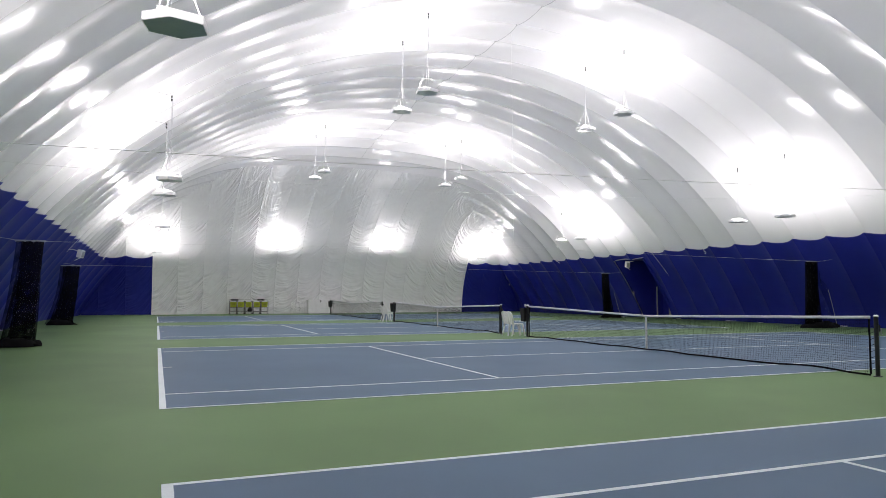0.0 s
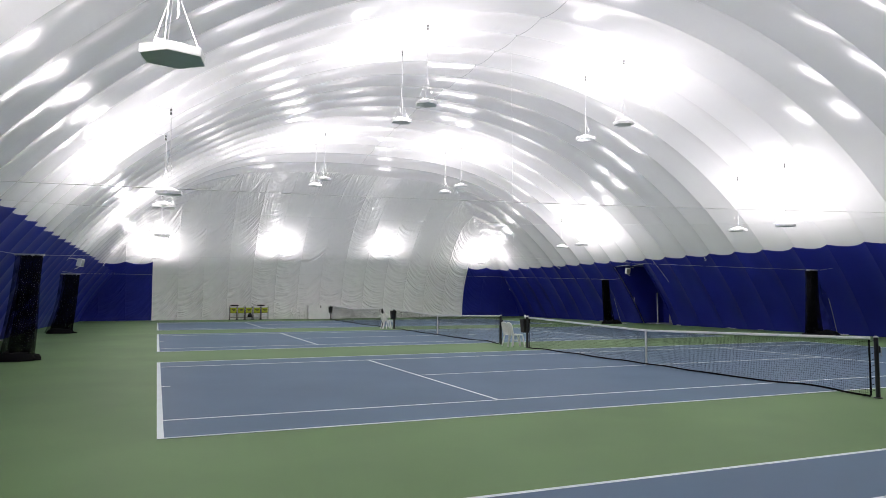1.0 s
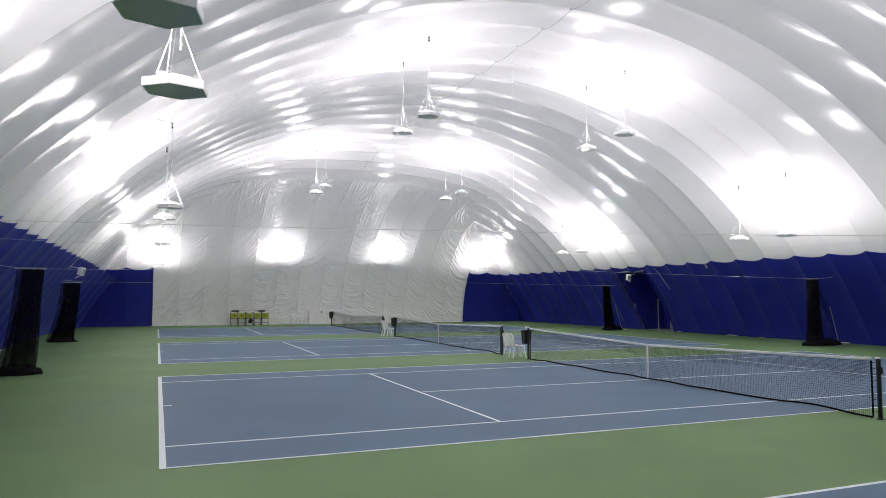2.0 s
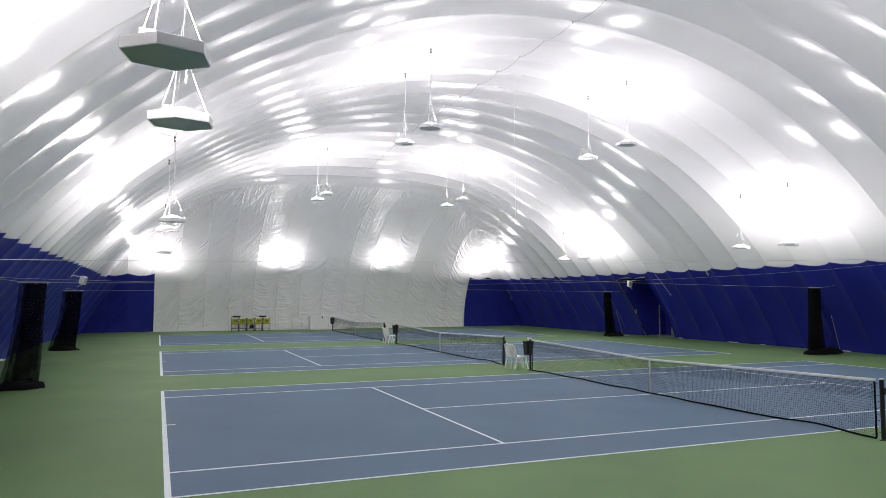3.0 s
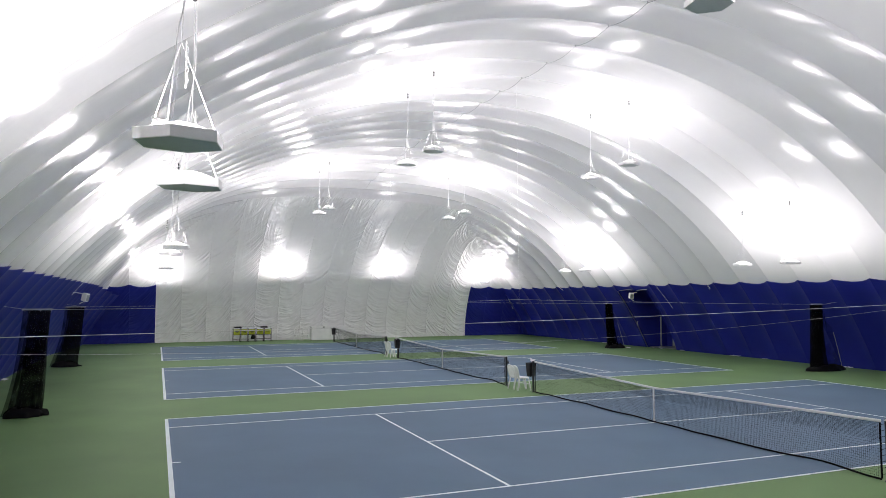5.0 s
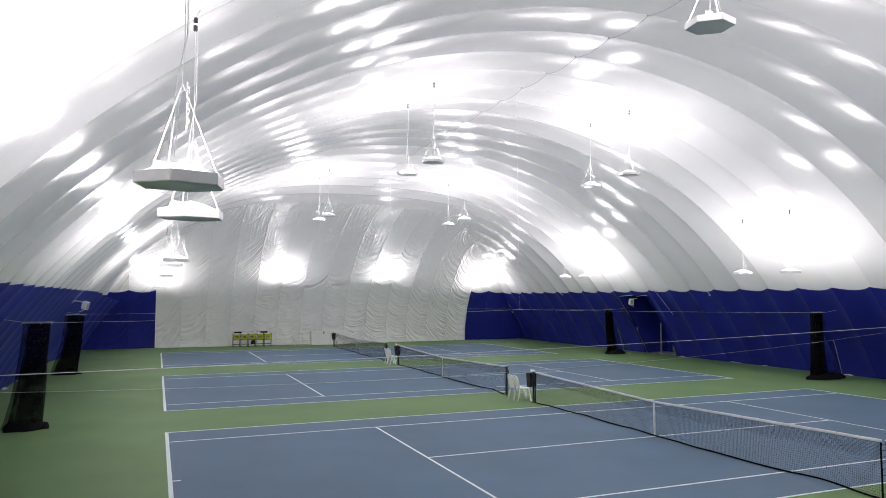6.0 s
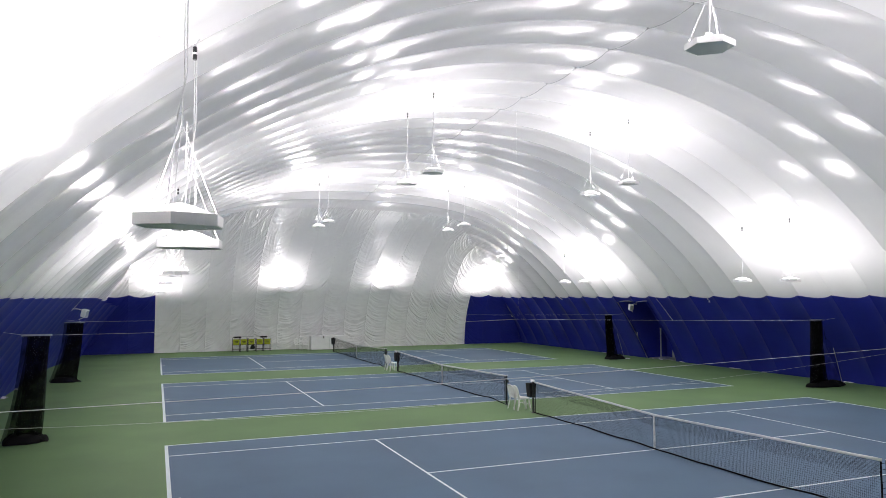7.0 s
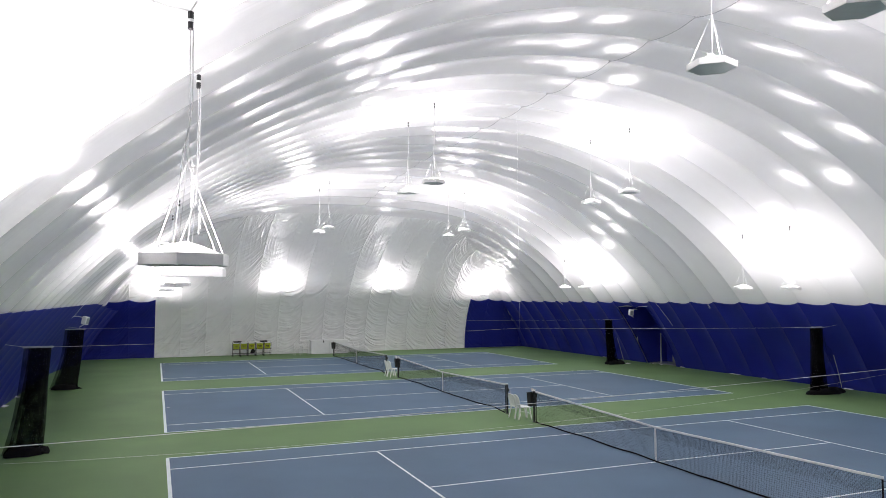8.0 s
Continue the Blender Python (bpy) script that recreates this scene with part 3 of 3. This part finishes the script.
# ---- chairs ----
def first_chair():
    """A white resin chair that looks along +x."""
    t = thing("chair", pose(0, 0, 0), "white resin garden chair with a slatted back", "chair", "white chairs")
    w, d, h = 0.205, 0.2, 0.44
    outline = []
    for cx, cy, a0 in ((d - 0.05, w - 0.05, 0), (-d + 0.03, w - 0.05, 90), (-d + 0.03, -w + 0.05, 180), (d - 0.05, -w + 0.05, 270)):
        outline += [(cx + 0.05 * math.cos(math.radians(a0 + q)), cy + 0.05 * math.sin(math.radians(a0 + q))) for q in (0, 30, 60, 90)]
    part("seat", Shape().prism(outline, h - 0.03, h), M_PLASTIC, t, bevel=0.006)
    for sy in (-1, 1):
        part("leg", Shape().tube([(d - 0.04, sy * (w - 0.04), h - 0.02), (d + 0.03, sy * (w + 0.01), 0)], [0.026, 0.021], 7), M_PLASTIC, t)
        part("leg", Shape().tube([(-d + 0.03, sy * (w - 0.04), h - 0.02), (-d - 0.06, sy * (w + 0.01), 0)], [0.026, 0.021], 7), M_PLASTIC, t)
    arch = [(-d + 0.01, -w + 0.02, h - 0.02), (-d - 0.03, -w, h + 0.2)]
    for q in range(0, 181, 20):
        c = math.radians(180 - q)
        arch.append((-d - 0.06 - 0.05 * math.sin(c), (w) * math.cos(c), h + 0.32 + 0.1 * math.sin(c)))
    arch += [(-d - 0.03, w, h + 0.2), (-d + 0.01, w - 0.02, h - 0.02)]
    back = part("backrest", Shape().tube(arch, 0.025, 7), M_PLASTIC, t, smooth=True)
    for k in range(-2, 3):
        y = k * 0.075
        part("slat", Shape().tube([(-d + 0.01, y * 0.9, h), (-d - 0.04, y, h + 0.2), (-d - 0.1, y, h + 0.4 - 0.6 * y * y)], 0.019, 6), M_PLASTIC, back)
    for x in (0.0,):
        part("stretcher", Shape().tube([(d, -w + 0.02, 0.2), (d, w - 0.02, 0.2)], 0.01, 6), M_PLASTIC, t)
    return t


CHAIRS = [(11.86, 12.62, -8), (11.8, 12.92, 3),
          (11.75, 27.15, 6), (11.7, 27.5, -4),
          (9.65, 44.05, -86), (10.28, 44.1, -94), (13.92, 44.4, -90), (14.42, 44.5, -84)]
CHAIR = first_chair()
CHAIR.matrix_basis = pose(CHAIRS[0][0], CHAIRS[0][1], 0.0, 0, 0, CHAIRS[0][2])
for x, y, turn in CHAIRS[1:]:
    copy_thing(CHAIR, pose(x, y, 0, 0, 0, turn))


# ---- white chest by the end wall ----
def chest():
    t = thing("storage_chest", pose(12.12, 44.25, 0), "white painted storage chest with a dark latch", "chest")
    body = part("body", Shape().box((0, 0, 0.5), (2.85, 0.7, 0.96)), M_BOX, t, bevel=0.012)
    part("lid", Shape().box((0, -0.01, 1.02), (2.9, 0.74, 0.07)), M_BOX, t, bevel=0.014)
    part("plinth", Shape().box((0, 0.02, 0.02), (2.75, 0.6, 0.04)), M_RUBBER, t)
    part("latch", Shape().box((-0.5, -0.39, 0.96), (0.07, 0.03, 0.16)), M_BLACK, t, "dark metal latch", bevel=0.004)
    part("seam", Shape().box((0.0, -0.353, 0.5), (0.014, 0.006, 0.92)), M_DOOR, body)


chest()


# ---- ball carts by the end wall ----
def cart(x, turn):
    """A steel ball cart: an upright frame on castors that carries a yellow bin."""
    t = thing("ball_cart", pose(x, 44.35, 0, 0, 0, turn), "dark steel ball cart on castors by the end wall", "cart", "ball carts")
    w, d = 0.25, 0.22
    for sx in (-1, 1):
        for sy in (-1, 1):
            leg = part("leg", Shape().tube([(sx * w, sy * d, 0.1), (sx * w, sy * d, 1.0)], 0.014, 6), M_BLACK, t)
            part("castor", Shape().tube([(sx * w - 0.015, sy * d, 0.05), (sx * w + 0.015, sy * d, 0.05)], 0.05, 12), M_RUBBER, leg)
    for z in (0.2, 0.52, 1.0):
        part("shelf_frame", Shape().tube([(-w, -d, z), (w, -d, z), (w, d, z), (-w, d, z)], 0.012, 6, closed=True), M_PLASTIC if z > 0.9 else M_BLACK, t)
    part("shelf", Shape().box((0, 0, 0.2), (2 * w, 2 * d, 0.015)), M_BLACK, t)
    part("shelf", Shape().box((0, 0, 0.53), (2 * w, 2 * d, 0.015)), M_BLACK, t)
    part("handle", Shape().tube([(-w, d, 1.0), (-w, d + 0.05, 1.1), (w, d + 0.05, 1.1), (w, d, 1.0)], 0.013, 6), M_STEEL, t)


def crate(x, turn, dip):
    t = thing("crate", pose(x, 44.33, 0.54, 0, 0, turn), "bright yellow plastic ball crate with a dark printed panel", "crate", "yellow crates")
    w0, w1, d, h = 0.2, 0.225, 0.19, 0.36
    s = Shape().add([(sx * w, sy * d, z) for w, z in ((w0, 0), (w1, h), (w1 - 0.015, h), (w0 - 0.015, 0.02)) for sx, sy in ((-1, -1), (1, -1), (1, 1), (-1, 1))],
                    [(k * 4 + i, k * 4 + (i + 1) % 4, (k + 1) * 4 + (i + 1) % 4, (k + 1) * 4 + i) for k in range(3) for i in range(4)] + [(3, 2, 1, 0), (12, 13, 14, 15)])
    part("crate_body", s, M_YELLOW, t)
    part("rim", Shape().tube([(-w1, -d, h), (w1, -d, h), (w1, d, h), (-w1, d, h)], 0.012, 6, closed=True), M_YELLOW, t)
    part("printed_bar", Shape().box((0, -d - 0.004, 0.24 - dip), (0.26, 0.006, 0.035)), M_BLACK, t)
    part("printed_bar", Shape().box((0.02, -d - 0.004, 0.17 - dip), (0.18, 0.006, 0.025)), M_BLACK, t)


random.seed(9)
for i in range(5):
    x = 5.22 + 0.545 * i + (0.06 if i > 2 else 0)
    cart(x, random.uniform(-3, 3))
    crate(x, random.uniform(-4, 4), random.uniform(0, 0.03))
for x, w in ((5.3, 0.55), (7.2, 0.5)):
    bag = part("kit_bag", Shape().box((0, 0, 0.06), (w, 0.3, 0.11)), M_RUBBER, None, bevel=0.03)
    bag.matrix_basis = pose(x, 44.36, 1.01, 0, 0, 5)
    tagged(bag, "black kit bag lying on a ball cart", "bag")
pile = part("ball_bag", Shape().tube([(0, 0, 0), (0, 0, 0.05), (0.02, 0, 0.2), (0.02, 0, 0.3)], [0.13, 0.17, 0.15, 0.05], 10), M_RUBBER, None, smooth=True)
pile.matrix_basis = pose(6.4, 44.33, 0.208)
tagged(pile, "black drawstring ball bag on a cart shelf", "bag")


# ---- gathered divider nets ----
def divider(x_in, x_foot, y, top, side, wide, seed, spread):
    """A divider net drawn up against the wall in pleats, its weighted hem heaped on the floor."""
    rnd = random.Random(seed)
    t = thing("divider_net", pose(x_in, y, 0), "black divider net gathered in pleats beside the blue wall", "net", "gathered divider nets")
    shift = x_foot - x_in
    for layer in range(3):
        rows = []
        n = 30
        ph = rnd.uniform(0, 6)
        for i in range(15):
            k = i / 14
            z = 0.06 + (top - 0.06) * k
            row = []
            for j in range(n + 1):
                f = j / n
                span = wide * (1.0 + 0.45 * (1 - k) ** 2) * (1 - 0.12 * layer)
                x = side * (f * span) + shift * (1 - k) + 0.02 * math.sin(5 * k + ph)
                yy = (0.11 + 0.05 * (1 - k)) * math.sin(f * (17 + 5 * layer) + ph + 1.2 * math.sin(2 * k)) + 0.05 * (layer - 1)
                row.append((x, yy, z - 0.03 * rnd.random() * (i == 0)))
            rows.append(row)
        part("pleats", Shape().sheet(rows), M_GAUZE, t, smooth=True)
    rows = []
    for i in range(9):
        a = math.pi / 2 * i / 8
        row = []
        for j in range(29):
            b = 2 * math.pi * j / 28
            p = Vector((math.cos(b), math.sin(b), seed))
            lump = 1 + 0.35 * noise.noise(p * 2.2) + 0.18 * noise.noise(p * 6)
            r = max(math.cos(a), 0.0) ** 0.6 * lump
            row.append((shift + side * (wide * 0.62 + spread * 0.8) + (wide * 0.66 + 0.05 + spread) * r * p.x, 0.38 * r * p.y, 0.012 + 0.24 * math.sin(a) * (1 + 0.6 * noise.noise(Vector((3 * r * p.x, 3 * r * p.y, seed))))))
        rows.append(row)
    part("hem", Shape().sheet(rows), M_NET, t, "heaped weighted hem", smooth=True)
    part("hem", Shape().tube([(shift + side * 0.15, -0.1, 0.06), (shift - side * 0.08, -0.16, 0.06), (shift - side * 0.2, -0.12, 0.03)], [0.05, 0.04, 0.02], 7), M_NET, t, smooth=True)
    if spread:
        # the last width of the net hangs loose towards the wall
        rows = []
        for i in range(11):
            k = i / 10
            row = []
            for j in range(17):
                f = j / 16
                high = top * (1 - 0.36 * f)
                row.append((shift * (1 - k) + side * (wide * 0.8 + f * (wide * 0.4 + 2.0 * spread) * (0.45 + 0.55 * (1 - k))), 0.08 * math.sin(9 * f + 2 * k), 0.1 + (high - 0.1) * k))
            rows.append(row)
        part("loose_cloth", Shape().sheet(rows), M_SHEER, t, "sheer single layer of the net", smooth=True)
        # a pale tube is added as the highlight along the outer edge
        part("edge_glint", Shape().tube([row[-1] for row in rows[:10]], 0.014, 5), M_DARKCORD, t, "pale tube added for the light caught along the net's edge")
    part("top_band", Shape().box((side * wide / 2, 0, top + 0.015), (wide + 0.1, 0.1, 0.05)), M_STEEL, t, "pale gathered clip band", bevel=0.01)
    for i in range(6):
        x = side * wide * i / 5
        part("tie", Shape().tube([(x, -0.05, top + 0.03), (x + 0.02, -0.08, top - 0.01), (x + 0.02, -0.085, top - 0.03 - 0.04 * rnd.random())], 0.007, 5), M_STEEL, t)


DIVIDERS = [(-3.05, -3.2, 12.9, 2.94, -1, 0.66, 1, 0.0), (-3.5, -3.72, 28.2, 2.82, -1, 0.8, 2, 0.0),
            (26.72, 26.62, 13.1, 2.94, 1, 0.5, 3, 0.62), (26.45, 26.6, 28.3, 2.84, 1, 0.46, 4, 0.35)]
for d in DIVIDERS:
    divider(*d)


# ---- divider ropes over the gaps between the courts ----
def rope(y, z_side, z_mid, slack):
    t = thing("divider_rope", Matrix(), "thin white rope strung across the dome between courts", "rope", "divider ropes")
    a, c, b = (-3.6, y, z_side), (11.9, y, z_mid), (27.2, y, z_side)
    part("rope", Shape().tube(sag(a, c, 0.06) + sag(c, b, 0.03)[1:], 0.0038, 5), M_ROPE, t)
    if slack:
        part("rope", Shape().tube(sag((-3.6, y + 0.05, z_side - 0.08), (11.9, y + 0.05, z_mid - 0.02), slack) + sag((11.9, y + 0.05, z_mid - 0.02), (27.2, y + 0.05, z_side - 0.08), slack)[1:], 0.0012, 5), M_ROPE, t)
    top = roof(11.9, y) - 0.05
    part("hanger", Shape().tube([(11.9, y, z_mid), (11.86, y, top)], 0.0025, 4), M_ROPE, t)
    for side, x in ((-1, -3.6), (1, 27.2)):
        wall = MID_X + side * (arc_off(z_side) - 0.05)
        part("tail", Shape().tube([(x, y, z_side), (wall, y, z_side + 0.1)], 0.0042, 5), M_ROPE, t)


rope(-1.9, 2.9, 3.2, 0.28)
rope(12.9, 2.95, 3.2, 0.0)
rope(28.1, 2.86, 3.05, 0.0)


# ---- ridge wire looped under the ribs ----
def ridge_wire():
    t = thing("ridge_wire", Matrix(), "thin grey wire looped along the ridge of the dome", "wire")
    ys = [RIB_Y + PITCH * k for k in range(-11, 14)]
    rnd = random.Random(2)
    pts = []
    for a, b in zip(ys, ys[1:]):
        za, zb = roof(11.8, a) - 0.04, roof(11.8, b) - 0.04
        pts += sag((11.8, a, za), (11.8, b, zb), 0.08 + 0.05 * rnd.random(), 6)[:-1]
    part("wire", Shape().tube(pts, 0.008, 5), M_DARKCORD, t)
    for y in ys[:-1]:
        part("clip", Shape().tube([(11.8, y, roof(11.8, y) - 0.06), (11.8, y, roof(11.8, y) + 0.02)], 0.016, 6), M_DARKCORD, t)


ridge_wire()


# ---- wall fittings ----
def speaker(x, y, z, side, turn):
    t = thing("loudspeaker", pose(x, y, z), "small white loudspeaker on a wall bracket", "loudspeaker", "loudspeakers")
    tilt = Euler((0.25, 0, math.radians(turn))).to_matrix()
    body = part("cabinet", Shape().box((0, 0, 0), (0.26, 0.24, 0.36), tilt), M_BOX, t, bevel=0.02)
    part("grille", Shape().box(tilt @ Vector((0, -0.122, 0)), (0.2, 0.01, 0.28), tilt), M_STEEL, body)
    wall = side * (arc_off(z + 0.2) - 0.05) + MID_X - x
    part("bracket", Shape().tube([(0, 0.1, 0.1), (wall * 0.6, 0.1, 0.2), (wall, 0.05, 0.2)], 0.02, 6), M_TAPE, t)
    part("bracket", Shape().tube([(0, 0.1, -0.16), (wall * 0.5, 0.1, -0.3)], 0.018, 6), M_TAPE, t)


speaker(-3.3, 26.1, 3.3, -1, 62)
speaker(27.05, 26.45, 3.35, 1, -12)


def on_wall(side, y, z, inward):
    return (MID_X + side * (arc_off(z) - inward), y, z)


def wall_cord(name, side, pts, r, label):
    ob = part(name, Shape().tube(pts, r, 5), M_ROPE, None)
    tagged(ob, label, "cord")


# a curled cord end below the banner's edge, a rag and a guy line
curl = [(-0.07, 0.1), (0.0, 0.13), (0.06, 0.09), (0.05, 0.03), (-0.01, 0.01), (0.06, -0.02), (0.08, -0.08), (0.02, -0.13), (-0.05, -0.11)]
wall_cord("cord_loop", 1, [on_wall(1, 20.1 - q, 3.83 + w, 0.07) for q, w in curl], 0.016, "curled white cord hooked on the blue banner")
guy = [on_wall(1, 24.4 - 0.4 * i / 8, 4.6 - 2.0 * i / 8, 0.09) for i in range(9)]
wall_cord("guy_line", 1, guy, 0.008, "thin white guy line down the blue banner")
wall_cord("guy_line", 1, [on_wall(1, 30.0 - 0.4 * i / 8, 5.2 - 0.7 * i / 8, 0.09) for i in range(9)], 0.008, "thin white guy line on the dome")
rag = part("rag", Shape().sheet([[on_wall(1, 35.2 - 0.14 * j - 0.1 * i, 4.05 - 0.09 * i, 0.08 + 0.02 * ((i + j) % 2)) for j in range(2)] for i in range(4)]), M_TAPE, None)
tagged(rag, "small white rag hooked on the blue banner", "rag")
wall_cord("cord_loop", -1, [on_wall(-1, 26.3, 4.4 - 0.25 * i, 0.06) for i in range(5)], 0.008, "white cord running down to a loudspeaker")


def flap(side, y, long, high, seed):
    """A loose strip of the membrane's skirt showing at the foot of the banner."""
    rnd = random.Random(seed)
    rows = []
    for i in range(4):
        row = []
        for j in range(9):
            f = j / 8
            z = 0.006 + high * (1 - i / 3) * rnd.uniform(0.2, 1.5)
            row.append((MID_X + side * (arc_off(0.0) - 0.06 - 0.03 * i - 0.05 * i * rnd.random()), y + long * (f - 0.5), z))
        rows.append(row)
    ob = part("skirt_flap", Shape().sheet(rows), M_TAPE, None, smooth=True)
    tagged(ob, "loose white vinyl skirt flap at the foot of the blue banner", "flap", "skirt flaps")


for n, (side, y, long, high) in enumerate([(1, 20.7, 0.8, 0.06), (1, 18.6, 0.35, 0.04), (1, 13.7, 0.5, 0.08), (1, 24.9, 0.35, 0.07),
                                          (1, 33.0, 0.5, 0.04), (-1, 23.2, 0.6, 0.05), (-1, 26.0, 0.4, 0.05)]):
    flap(side, y, long, high, n)


def litter(x, y, turn, seed):
    rnd = random.Random(seed)
    rows = [[(0.12 * (i - 1.5), 0.09 * (j - 1.5), 0.01 + 0.07 * rnd.random()) for j in range(4)] for i in range(4)]
    ob = part("crumpled_sheet", Shape().sheet(rows), M_TAPE, None, smooth=False)
    ob.matrix_basis = pose(x, y, 0, 0, 0, turn)
    tagged(ob, "crumpled scrap of white vinyl on the green floor", "scrap", "floor scraps")


litter(29.3, 27.3, 20, 1)
litter(29.55, 26.7, 70, 2)
litter(27.9, 28.0, 40, 3)
litter(28.5, 13.4, 15, 4)
litter(-4.6, 21.6, 30, 5)
